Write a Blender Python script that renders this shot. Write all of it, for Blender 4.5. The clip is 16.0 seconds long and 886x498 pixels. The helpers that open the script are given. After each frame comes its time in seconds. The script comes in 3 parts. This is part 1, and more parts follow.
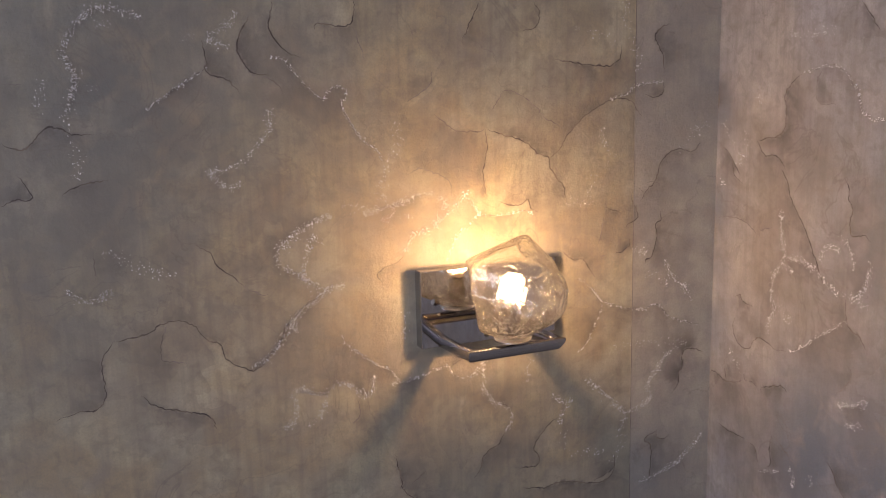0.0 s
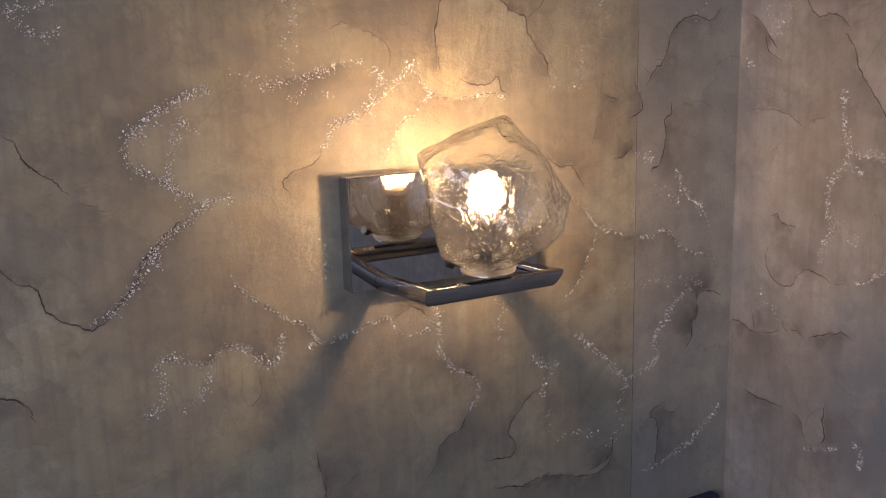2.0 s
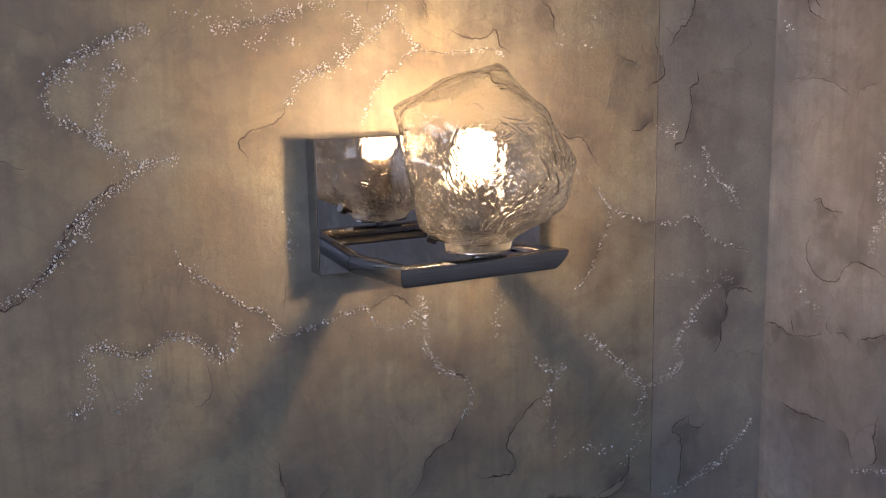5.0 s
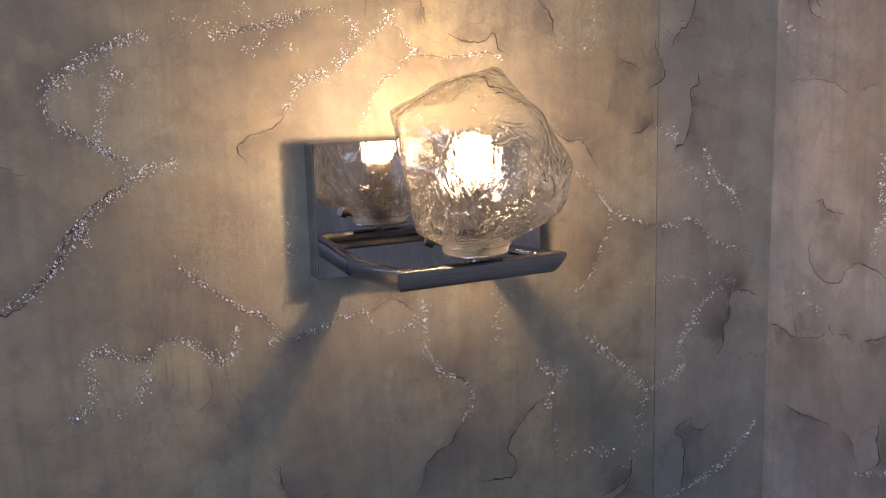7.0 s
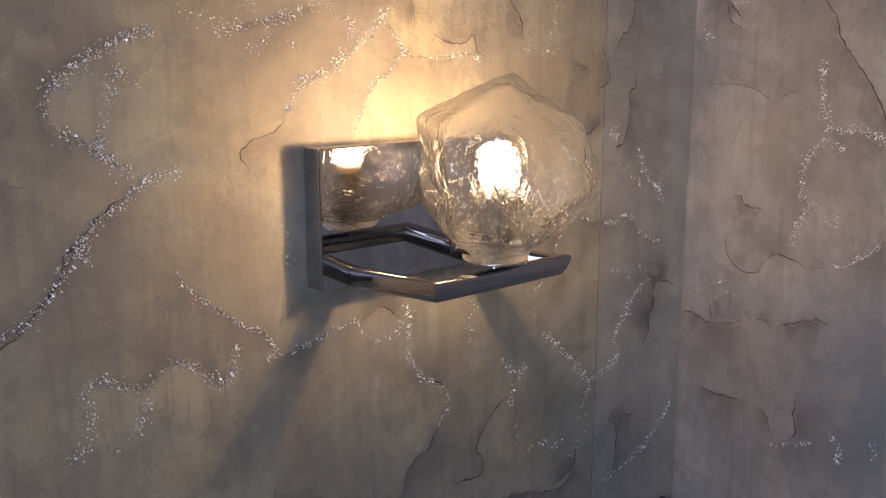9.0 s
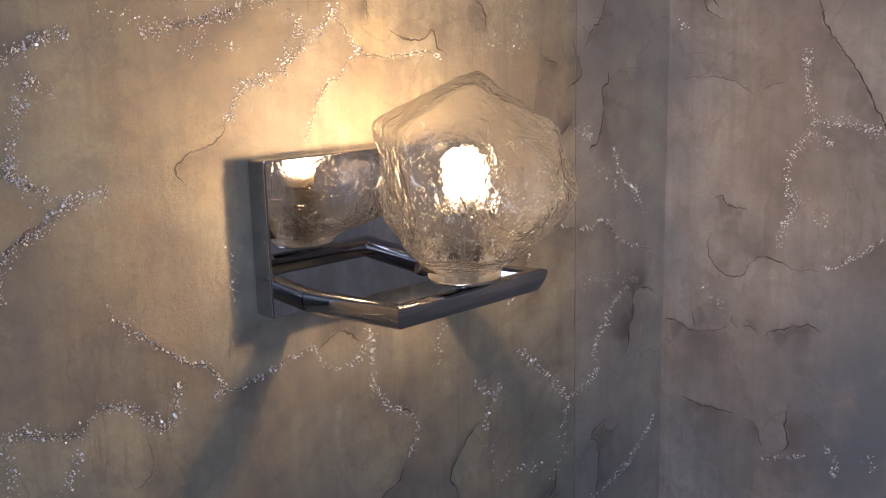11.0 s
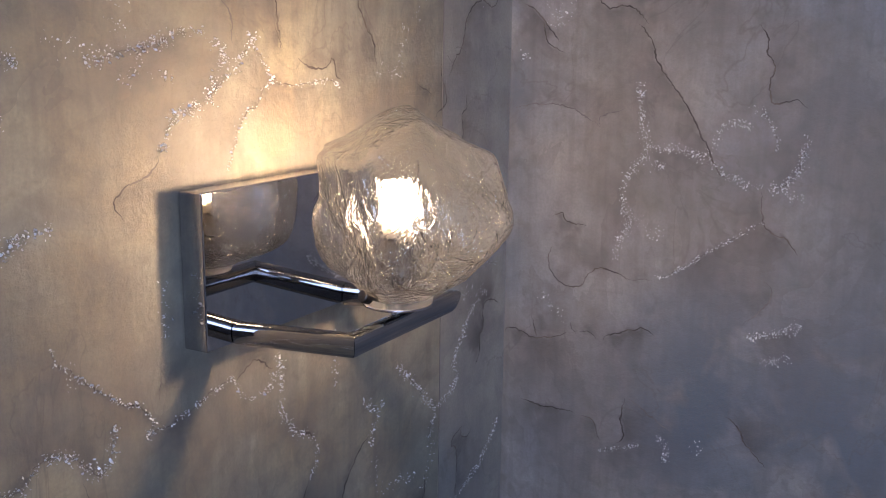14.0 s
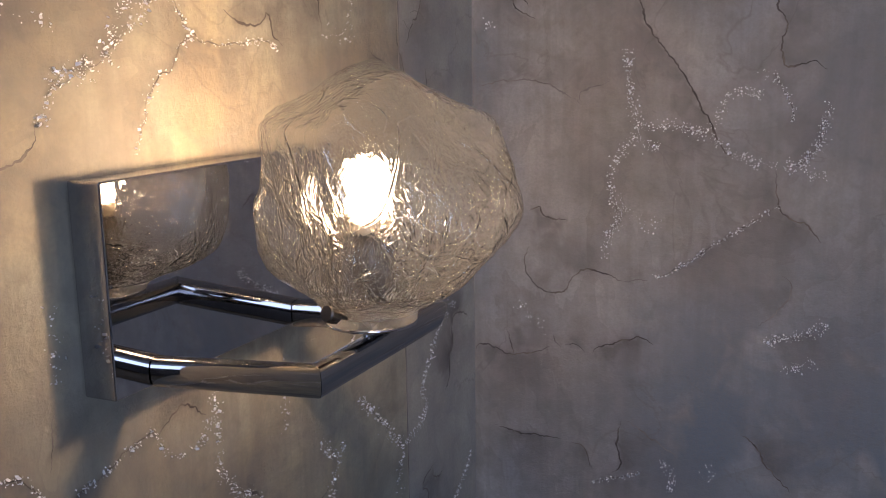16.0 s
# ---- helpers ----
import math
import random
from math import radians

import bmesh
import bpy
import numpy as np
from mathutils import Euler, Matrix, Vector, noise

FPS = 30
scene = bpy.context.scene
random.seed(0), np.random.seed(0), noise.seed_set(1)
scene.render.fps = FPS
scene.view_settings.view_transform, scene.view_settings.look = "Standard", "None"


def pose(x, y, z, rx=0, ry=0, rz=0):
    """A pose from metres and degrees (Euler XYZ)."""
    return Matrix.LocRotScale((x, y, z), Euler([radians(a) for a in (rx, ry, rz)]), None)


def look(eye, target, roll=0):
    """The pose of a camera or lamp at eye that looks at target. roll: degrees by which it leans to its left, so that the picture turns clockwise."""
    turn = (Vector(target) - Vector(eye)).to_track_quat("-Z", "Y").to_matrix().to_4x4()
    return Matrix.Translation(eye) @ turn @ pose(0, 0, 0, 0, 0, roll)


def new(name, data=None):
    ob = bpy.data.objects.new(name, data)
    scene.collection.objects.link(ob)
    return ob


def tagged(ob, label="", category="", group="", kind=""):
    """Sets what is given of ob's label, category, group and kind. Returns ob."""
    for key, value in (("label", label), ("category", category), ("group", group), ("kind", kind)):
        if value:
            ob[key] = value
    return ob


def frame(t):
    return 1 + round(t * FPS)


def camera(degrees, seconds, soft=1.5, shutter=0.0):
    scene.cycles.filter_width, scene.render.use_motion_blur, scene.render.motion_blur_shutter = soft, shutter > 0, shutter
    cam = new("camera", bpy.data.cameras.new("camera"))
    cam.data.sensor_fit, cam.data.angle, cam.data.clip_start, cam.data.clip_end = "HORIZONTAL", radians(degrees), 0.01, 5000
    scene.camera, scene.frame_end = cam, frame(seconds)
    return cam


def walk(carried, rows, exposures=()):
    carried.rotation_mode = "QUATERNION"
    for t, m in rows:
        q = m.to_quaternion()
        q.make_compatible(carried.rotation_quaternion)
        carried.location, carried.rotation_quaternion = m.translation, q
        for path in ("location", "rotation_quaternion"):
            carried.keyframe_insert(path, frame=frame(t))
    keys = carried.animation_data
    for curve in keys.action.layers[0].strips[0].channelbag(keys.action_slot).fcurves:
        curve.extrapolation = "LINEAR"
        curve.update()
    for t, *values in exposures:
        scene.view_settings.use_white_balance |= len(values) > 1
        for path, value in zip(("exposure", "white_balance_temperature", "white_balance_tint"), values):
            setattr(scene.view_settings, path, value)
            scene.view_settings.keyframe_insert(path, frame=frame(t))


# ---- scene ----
cam = camera(49.1, 16.0, soft=1.0)
PATH = [
    (0, (-0.504, -1.118, 1.644), (0.241, 0.695, 1.25), -1.4),
    (0.5, (-0.477, -1.005, 1.642), (0.281, 0.802, 1.241), -1.3),
    (1, (-0.482, -0.924, 1.616), (0.419, 0.815, 1.21), -1.3),
    (1.5, (-0.46, -0.855, 1.574), (0.471, 0.868, 1.168), -1.7),
    (2, (-0.397, -0.767, 1.49), (0.53, 0.954, 1.069), -1.5),
    (2.5, (-0.37, -0.704, 1.419), (0.544, 1.025, 1.001), -1.2),
    (3, (-0.345, -0.694, 1.43), (0.558, 1.045, 1.029), -1.0),
    (3.5, (-0.333, -0.693, 1.431), (0.565, 1.052, 1.046), -1.0),
    (6, (-0.314, -0.675, 1.423), (0.571, 1.082, 1.063), -1.3),
    (6.5, (-0.313, -0.685, 1.428), (0.572, 1.071, 1.063), -1.3),
    (7, (-0.309, -0.686, 1.427), (0.557, 1.081, 1.069), -1.6),
    (7.5, (-0.315, -0.682, 1.436), (0.536, 1.092, 1.078), -1.7),
    (8, (-0.359, -0.658, 1.45), (0.524, 1.101, 1.097), -1.4),
    (8.5, (-0.406, -0.609, 1.448), (0.774, 0.957, 1.056), -0.0),
    (9, (-0.457, -0.569, 1.447), (0.841, 0.896, 1.039), -0.0),
    (9.5, (-0.47, -0.563, 1.456), (0.914, 0.821, 1.047), -0.2),
    (12, (-0.379, -0.495, 1.44), (0.937, 0.954, 1.03), -1.7),
    (12.5, (-0.422, -0.486, 1.455), (0.89, 0.967, 1.047), -1.4),
    (13, (-0.487, -0.458, 1.468), (0.983, 0.836, 1.063), -0.5),
    (13.5, (-0.525, -0.437, 1.476), (1.132, 0.606, 1.068), 0.7),
    (14, (-0.511, -0.428, 1.467), (1.194, 0.532, 1.056), 0.7),
    (14.5, (-0.462, -0.395, 1.46), (1.222, 0.6, 1.046), -0.5),
    (15, (-0.434, -0.37, 1.455), (1.228, 0.669, 1.055), -1.6),
    (15.5, (-0.426, -0.352, 1.442), (1.257, 0.657, 1.054), -1.9),
    (16, (-0.401, -0.331, 1.428), (1.383, 0.49, 1.049), -0.9),
]
EXPOSURES = [(0.0, 1.22, 9560.0, 43.0), (1.0, 0.99, 8890.0, 43.0), (1.5, 0.89, 8350.0, 39.0), (2.0, 0.78, 8290.0, 38.0), (2.5, 0.81, 7730.0, 36.0),
             (3.0, 0.73, 7730.0, 36.0), (3.5, 0.57, 7950.0, 36.0), (6.0, 0.82, 7390.0, 34.0), (7.5, 0.84, 7390.0, 35.0), (8.5, 0.77, 7730.0, 35.0),
             (9.5, 0.9, 7500.0, 35.0), (12.0, 0.65, 7390.0, 35.0), (13.0, 0.62, 6720.0, 32.0), (13.5, 0.68, 6080.0, 34.0), (14.0, 0.73, 6450.0, 34.0),
             (15.0, 0.48, 7530.0, 37.0), (16.0, 0.48, 6880.0, 33.0)]
walk(cam, [(t, look(eye, target, roll)) for t, eye, target, roll in PATH], EXPOSURES)

# ---------------------------------------------------------------- the plan
CORNER = 0.374          # x of the side wall
PAPER_Y = -0.0045       # y of the lamp wall's paper
SEAM = 0.237            # x of the joint between two wallpaper lengths
FAR_X, FAR_Y, ROOF = -2.4, -3.0, 2.6
LAMP = (0.0, 0.0, 1.2995)


# ---------------------------------------------------------------- world and daylight
world = bpy.data.worlds.new("world")
scene.world = world
world.use_nodes = True
wn = world.node_tree
sky = wn.nodes.new("ShaderNodeTexSky")
sky.sky_type, sky.sun_disc = "NISHITA", False
sky.sun_elevation, sky.sun_rotation = radians(24), radians(70)
wn.links.new(sky.outputs[0], wn.nodes["Background"].inputs[0])
wn.nodes["Background"].inputs[1].default_value = 0.06

sun = new("sun", bpy.data.lights.new("sun", "SUN"))
sun.data.energy, sun.data.angle, sun.data.color = 0.8, radians(10), (1.0, 0.95, 0.88)
sun.matrix_world = look((6, 2.2, 2.85), (0, 0, 0))

# cool fill for the ambient daylight; the window it shines from is assumed
daylight_fill = new("daylight_fill", bpy.data.lights.new("daylight_fill", "AREA"))
daylight_fill.data.shape, daylight_fill.data.size, daylight_fill.data.size_y = "RECTANGLE", 1.8, 1.1
daylight_fill.data.energy, daylight_fill.data.color = 29.5, (0.44, 0.69, 1.0)
daylight_fill.matrix_world = look((FAR_X + 0.02, -1.90, 1.90), (0.0, -1.90, 1.90))

# ---------------------------------------------------------------- small helpers
def mesh_of(name, bm):
    me = bpy.data.meshes.new(name)
    bm.to_mesh(me)
    bm.free()
    return me


def part(name, bm, material, parent=None, label="", smooth=False):
    me = mesh_of(name, bm)
    if material:
        me.materials.append(material)
    for p in me.polygons:
        p.use_smooth = smooth
    ob = new(name, me)
    if parent is not None:
        ob.parent = parent
    if label:
        ob["label"] = label
    return ob


def box(lo, hi, bevel=0.0, segments=2):
    bm = bmesh.new()
    bmesh.ops.create_cube(bm, size=1.0)
    for v in bm.verts:
        v.co = Vector([lo[i] + (v.co[i] + 0.5) * (hi[i] - lo[i]) for i in range(3)])
    if bevel:
        bmesh.ops.bevel(bm, geom=list(bm.edges), offset=bevel, segments=segments, profile=0.5, affect="EDGES")
    return bm


def lathe(profile, segments=40, centre=(0, 0, 0)):
    """A turned solid from (radius, height) pairs, about the z axis."""
    bm = bmesh.new()
    rings = []
    for r, z in profile:
        rings.append([bm.verts.new((centre[0] + r * math.cos(2 * math.pi * k / segments),
                                    centre[1] + r * math.sin(2 * math.pi * k / segments), centre[2] + z)) for k in range(segments)])
    for a, b in zip(rings, rings[1:]):
        for k in range(segments):
            bm.faces.new((a[k], a[(k + 1) % segments], b[(k + 1) % segments], b[k]))
    bm.faces.new(rings[0][::-1])
    bm.faces.new(rings[-1])
    bmesh.ops.recalc_face_normals(bm, faces=bm.faces)
    return bm


# ---------------------------------------------------------------- materials
def material(name):
    m = bpy.data.materials.new(name)
    m.use_nodes = True
    nt = m.node_tree
    return m, nt, nt.nodes["Principled BSDF"]


def node(nt, kind, **values):
    n = nt.nodes.new(kind)
    for key, value in values.items():
        n.inputs[key.replace("_", " ")].default_value = value
    return n


def plain(name, colour, rough=0.5, metal=0.0, grain=0.0, scale=400.0):
    m, nt, b = material(name)
    b.inputs["Base Color"].default_value = (*colour, 1)
    b.inputs["Roughness"].default_value = rough
    b.inputs["Metallic"].default_value = metal
    if grain:
        co = nt.nodes.new("ShaderNodeTexCoord")
        tex = node(nt, "ShaderNodeTexNoise", Scale=scale, Detail=5.0)
        bump = node(nt, "ShaderNodeBump", Strength=grain, Distance=0.001)
        nt.links.new(co.outputs["Object"], tex.inputs["Vector"])
        nt.links.new(tex.outputs[0], bump.inputs["Height"])
        nt.links.new(bump.outputs[0], b.inputs["Normal"])
    return m


def chrome_material(name, smooth, rough, tone):
    m, nt, b = material(name)
    b.inputs["Metallic"].default_value = 1.0
    co = nt.nodes.new("ShaderNodeTexCoord")
    tex = node(nt, "ShaderNodeTexNoise", Scale=60.0, Detail=6.0)
    ramp = nt.nodes.new("ShaderNodeMapRange")
    ramp.inputs["To Min"].default_value, ramp.inputs["To Max"].default_value = smooth, rough
    nt.links.new(co.outputs["Object"], tex.inputs["Vector"])
    nt.links.new(tex.outputs[0], ramp.inputs[0])
    nt.links.new(ramp.outputs[0], b.inputs["Roughness"])
    b.inputs["Base Color"].default_value = (tone, 0.985 * tone, tone, 1)
    return m


def glass_material():
    """Thick clear glass, crinkled in patches by fine ridges that run aslant."""
    m, nt, b = material("clear_glass")
    b.inputs["Base Color"].default_value = (1.0, 0.99, 0.945, 1)
    b.inputs["Roughness"].default_value = 0.0
    b.inputs["IOR"].default_value = 1.45
    b.inputs["Transmission Weight"].default_value = 0.9935
    co = nt.nodes.new("ShaderNodeTexCoord")
    L = nt.links.new
    slant = nt.nodes.new("ShaderNodeMapping")
    slant.inputs["Rotation"].default_value = (0.5, 0.7, 0.4)
    slant.inputs["Scale"].default_value = (1.0, 1.0, 0.62)
    L(co.outputs["Object"], slant.inputs["Vector"])
    waves = node(nt, "ShaderNodeTexNoise", Scale=26.0, Detail=2.0, Roughness=0.45, Distortion=1.2)
    folds = node(nt, "ShaderNodeTexNoise", Scale=115.0, Detail=3.0, Roughness=0.5, Distortion=1.4)
    patch = node(nt, "ShaderNodeTexNoise", Scale=24.0, Detail=2.0)
    L(co.outputs["Object"], waves.inputs["Vector"])
    L(slant.outputs[0], folds.inputs["Vector"])
    L(co.outputs["Object"], patch.inputs["Vector"])
    ridge = nt.nodes.new("ShaderNodeMath")
    ridge.operation = "SUBTRACT"
    ridge.inputs[1].default_value = 0.5
    crest = nt.nodes.new("ShaderNodeMath")
    crest.operation = "ABSOLUTE"
    L(folds.outputs[0], ridge.inputs[0])
    L(ridge.outputs[0], crest.inputs[0])
    xyz = nt.nodes.new("ShaderNodeSeparateXYZ")
    L(co.outputs["Object"], xyz.inputs[0])
    low = nt.nodes.new("ShaderNodeMapRange")
    low.inputs["From Min"].default_value, low.inputs["From Max"].default_value = 1.385, 1.325
    low.inputs["To Max"].default_value = 0.20
    L(xyz.outputs[2], low.inputs[0])
    more = nt.nodes.new("ShaderNodeMath")
    L(patch.outputs[0], more.inputs[0])
    L(low.outputs[0], more.inputs[1])
    where = nt.nodes.new("ShaderNodeMapRange")
    where.inputs["From Min"].default_value, where.inputs["From Max"].default_value = 0.54, 0.74
    where.inputs["To Min"].default_value = 0.15
    L(more.outputs[0], where.inputs[0])
    gain = nt.nodes.new("ShaderNodeMath")
    gain.operation = "MULTIPLY"
    L(crest.outputs[0], gain.inputs[0])
    L(where.outputs[0], gain.inputs[1])
    first = node(nt, "ShaderNodeBump", Strength=0.11, Distance=0.003)
    # long creases where the molten lump folded
    warp = node(nt, "ShaderNodeTexNoise", Scale=15.0, Detail=1.5, Distortion=0.8)
    L(co.outputs["Object"], warp.inputs["Vector"])
    middle = nt.nodes.new("ShaderNodeMath")
    middle.operation = "SUBTRACT"
    middle.inputs[1].default_value = 0.5
    L(warp.outputs[0], middle.inputs[0])
    apart = nt.nodes.new("ShaderNodeMath")
    apart.operation = "ABSOLUTE"
    L(middle.outputs[0], apart.inputs[0])
    crease = nt.nodes.new("ShaderNodeMapRange")
    crease.interpolation_type = "SMOOTHSTEP"
    crease.inputs["From Min"].default_value, crease.inputs["From Max"].default_value = 0.011, 0.0
    L(apart.outputs[0], crease.inputs[0])
    fold = node(nt, "ShaderNodeBump", Strength=0.4, Distance=0.0007)
    L(crease.outputs[0], fold.inputs["Height"])
    L(first.outputs[0], fold.inputs["Normal"])
    bump = node(nt, "ShaderNodeBump", Strength=1.0, Distance=0.0042)
    L(waves.outputs[0], first.inputs["Height"])
    L(gain.outputs[0], bump.inputs["Height"])
    L(fold.outputs[0], bump.inputs["Normal"])
    L(bump.outputs[0], b.inputs["Normal"])
    # the foot is left ground where the glass was cut
    ground = nt.nodes.new("ShaderNodeMapRange")
    ground.inputs["From Min"].default_value, ground.inputs["From Max"].default_value = 1.324, 1.309
    ground.inputs["To Max"].default_value = 0.32
    L(xyz.outputs[2], ground.inputs[0])
    L(ground.outputs[0], b.inputs["Roughness"])
    return m


def glow_material(name, colour, strength):
    m, nt, b = material(name)
    b.inputs["Base Color"].default_value = (0.9, 0.85, 0.75, 1)
    b.inputs["Emission Color"].default_value = (*colour, 1)
    b.inputs["Emission Strength"].default_value = strength
    return m


CHROME = chrome_material("dark_chrome", 0.012, 0.035, 0.54)
BAR_CHROME = chrome_material("bar_chrome", 0.035, 0.09, 0.40)
GLASS = glass_material()
BULB = glow_material("lit_bulb", (1.0, 0.805, 0.485), 27.0)
FILAMENT = glow_material("light_core", (1.0, 0.77, 0.44), 188.0)
CERAMIC = plain("socket_metal", (0.10, 0.085, 0.07), 0.45, 0.6, grain=0.2)
SCREW_STEEL = plain("screw_steel", (0.09, 0.085, 0.08), 0.42, 1.0, grain=0.1)
CAPSULE_BASE = plain("cream_plastic", (0.42, 0.35, 0.26), 0.4, grain=0.1)
PLASTER = plain("plaster", (0.38, 0.38, 0.39), 0.85, grain=0.3, scale=120)
FLOORING = plain("floor_boards", (0.22, 0.15, 0.09), 0.5, grain=0.3, scale=60)
FRAME_WHITE = plain("window_paint", (0.8, 0.8, 0.78), 0.4, grain=0.1)


def paper_material(name, ground, ground_2, light, brown, shade_wash, joint=None):
    """Marbled ink wallpaper: warm and cool washes, dark ink that bleeds from the veins, fibrous relief."""
    m, nt, b = material(name)
    L = nt.links.new
    co = nt.nodes.new("ShaderNodeTexCoord")

    def ramp_mix(fac, a, c):
        mix = nt.nodes.new("ShaderNodeMix")
        mix.data_type = "RGBA"
        if fac is not None:
            L(fac, mix.inputs["Factor"])
        for socket, value in ((mix.inputs["A"], a), (mix.inputs["B"], c)):
            if isinstance(value, tuple):
                socket.default_value = (*value, 1)
            else:
                L(value, socket)
        return mix

    def noise_fac(scale, detail, lo, hi, distort=0.0, squeeze=None, rough=0.5):
        tex = node(nt, "ShaderNodeTexNoise", Scale=scale, Detail=detail, Distortion=distort, Roughness=rough)
        src = co.outputs["Object"]
        if squeeze:
            mp = nt.nodes.new("ShaderNodeMapping")
            mp.inputs["Scale"].default_value = squeeze
            L(src, mp.inputs["Vector"])
            src = mp.outputs[0]
        L(src, tex.inputs["Vector"])
        rng = nt.nodes.new("ShaderNodeMapRange")
        rng.inputs["From Min"].default_value, rng.inputs["From Max"].default_value = lo, hi
        L(tex.outputs[0], rng.inputs[0])
        return rng.outputs[0]

    def attribute(key):
        at = nt.nodes.new("ShaderNodeAttribute")
        at.attribute_name = key
        return at.outputs["Fac"]

    def maths(op, a, c):
        mt = nt.nodes.new("ShaderNodeMath")
        mt.operation, mt.use_clamp = op, True
        for i, value in enumerate((a, c)):
            if isinstance(value, float):
                mt.inputs[i].default_value = value
            else:
                L(value, mt.inputs[i])
        return mt.outputs[0]

    base = ramp_mix(noise_fac(5.5, 5.0, 0.38, 0.62, 0.5), ground, ground_2)
    pale = ramp_mix(maths("MULTIPLY", noise_fac(7.0, 4.0, 0.54, 0.61, 0.7), 0.5), base.outputs["Result"], light)
    mauve = ramp_mix(maths("MULTIPLY", noise_fac(9.0, 6.0, 0.46, 0.62, 0.7), 0.75), pale.outputs["Result"], brown)
    cloud = ramp_mix(maths("MULTIPLY", noise_fac(24.0, 6.0, 0.42, 0.70, 0.8), 0.62), mauve.outputs["Result"], (0.215, 0.203, 0.185))
    brushed = ramp_mix(maths("MULTIPLY", noise_fac(1.0, 4.0, 0.45, 0.7, 0.0, (130.0, 130.0, 8.0)), 0.40), cloud.outputs["Result"], (0.20, 0.175, 0.15))
    mottled = ramp_mix(maths("MULTIPLY", noise_fac(75.0, 5.0, 0.48, 0.70, 0.6), 0.50), brushed.outputs["Result"], (0.195, 0.178, 0.145))
    clouded = ramp_mix(maths("MULTIPLY", noise_fac(4.6, 4.0, 0.48, 0.66, 0.9), 0.42), mottled.outputs["Result"], (0.20, 0.175, 0.14))
    # cool holds slate marbling plus shade painted by the corner and low down
    cool = ramp_mix(maths("MULTIPLY", attribute("cool"), noise_fac(14.0, 4.0, 0.22, 0.5, 1.0)), clouded.outputs["Result"], shade_wash)
    # pale lightens the veins' clear side and paints lamp light towards the corner
    paled = ramp_mix(maths("MULTIPLY", attribute("pale"), noise_fac(30.0, 3.0, 0.3, 0.6)), cool.outputs["Result"], light)
    # hair-thin ink contours that wander over the whole sheet
    contour = node(nt, "ShaderNodeTexNoise", Scale=7.5, Detail=5.0, Distortion=0.9, Roughness=0.55)
    L(co.outputs["Object"], contour.inputs["Vector"])
    away = nt.nodes.new("ShaderNodeMath")
    away.operation = "ABSOLUTE"
    level = nt.nodes.new("ShaderNodeMath")
    level.operation = "SUBTRACT"
    L(contour.outputs[0], level.inputs[0])
    level.inputs[1].default_value = 0.53
    L(level.outputs[0], away.inputs[0])
    hair = nt.nodes.new("ShaderNodeMapRange")
    for key, value in (("From Min", 0.0085), ("From Max", 0.0), ("To Max", 0.36)):
        hair.inputs[key].default_value = value
    L(away.outputs[0], hair.inputs[0])
    # ink that gathered in each pool and stopped at a sharp rim
    pool = node(nt, "ShaderNodeTexNoise", Scale=4.2, Detail=6.0, Distortion=0.7, Roughness=0.55)
    L(co.outputs["Object"], pool.inputs["Vector"])
    turns = nt.nodes.new("ShaderNodeMath")
    turns.operation = "MULTIPLY"
    turns.inputs[1].default_value = 9.0
    L(pool.outputs[0], turns.inputs[0])
    rest = nt.nodes.new("ShaderNodeMath")
    rest.operation = "FRACT"
    L(turns.outputs[0], rest.inputs[0])
    gather = nt.nodes.new("ShaderNodeMath")
    gather.operation = "POWER"
    gather.inputs[1].default_value = 3.0
    L(rest.outputs[0], gather.inputs[0])
    soaked = maths("MULTIPLY", gather.outputs[0], maths("MULTIPLY", noise_fac(5.0, 3.0, 0.36, 0.60), 0.30))
    pooled = ramp_mix(soaked, paled.outputs["Result"], (0.165, 0.148, 0.132))
    if joint is not None:                           # past the joint hangs a greyer length
        along = nt.nodes.new("ShaderNodeSeparateXYZ")
        L(co.outputs["Object"], along.inputs[0])
        past = nt.nodes.new("ShaderNodeMath")
        past.operation = "GREATER_THAN"
        past.inputs[1].default_value = joint
        L(along.outputs[0], past.inputs[0])
        pooled = ramp_mix(maths("MULTIPLY", past.outputs[0], 0.38), pooled.outputs["Result"], (0.340, 0.335, 0.352))
    lined = ramp_mix(maths("MULTIPLY", hair.outputs[0], noise_fac(6.0, 3.0, 0.43, 0.57)), pooled.outputs["Result"], (0.15, 0.125, 0.11))
    bleed = maths("MULTIPLY", attribute("ink"), noise_fac(40.0, 4.0, 0.2, 0.55, 0.6))
    inked = ramp_mix(bleed, lined.outputs["Result"], (0.115, 0.098, 0.092))
    grain = ramp_mix(maths("MULTIPLY", noise_fac(420.0, 3.0, 0.35, 0.75), 0.30), inked.outputs["Result"], (0.20, 0.18, 0.16))
    L(grain.outputs["Result"], b.inputs["Base Color"])
    b.inputs["Roughness"].default_value = 0.62
    b.inputs["Specular IOR Level"].default_value = 0.35
    fibre = node(nt, "ShaderNodeTexNoise", Scale=330.0, Detail=6.0, Roughness=0.65)
    L(co.outputs["Object"], fibre.inputs["Vector"])
    swell = node(nt, "ShaderNodeTexNoise", Scale=38.0, Detail=3.0)
    L(co.outputs["Object"], swell.inputs["Vector"])
    b1 = node(nt, "ShaderNodeBump", Strength=0.7, Distance=0.0008)
    b2 = node(nt, "ShaderNodeBump", Strength=0.4, Distance=0.003)
    L(swell.outputs[0], b2.inputs["Height"])
    L(fibre.outputs[0], b1.inputs["Height"])
    L(b2.outputs[0], b1.inputs["Normal"])
    L(b1.outputs[0], b.inputs["Normal"])
    return m


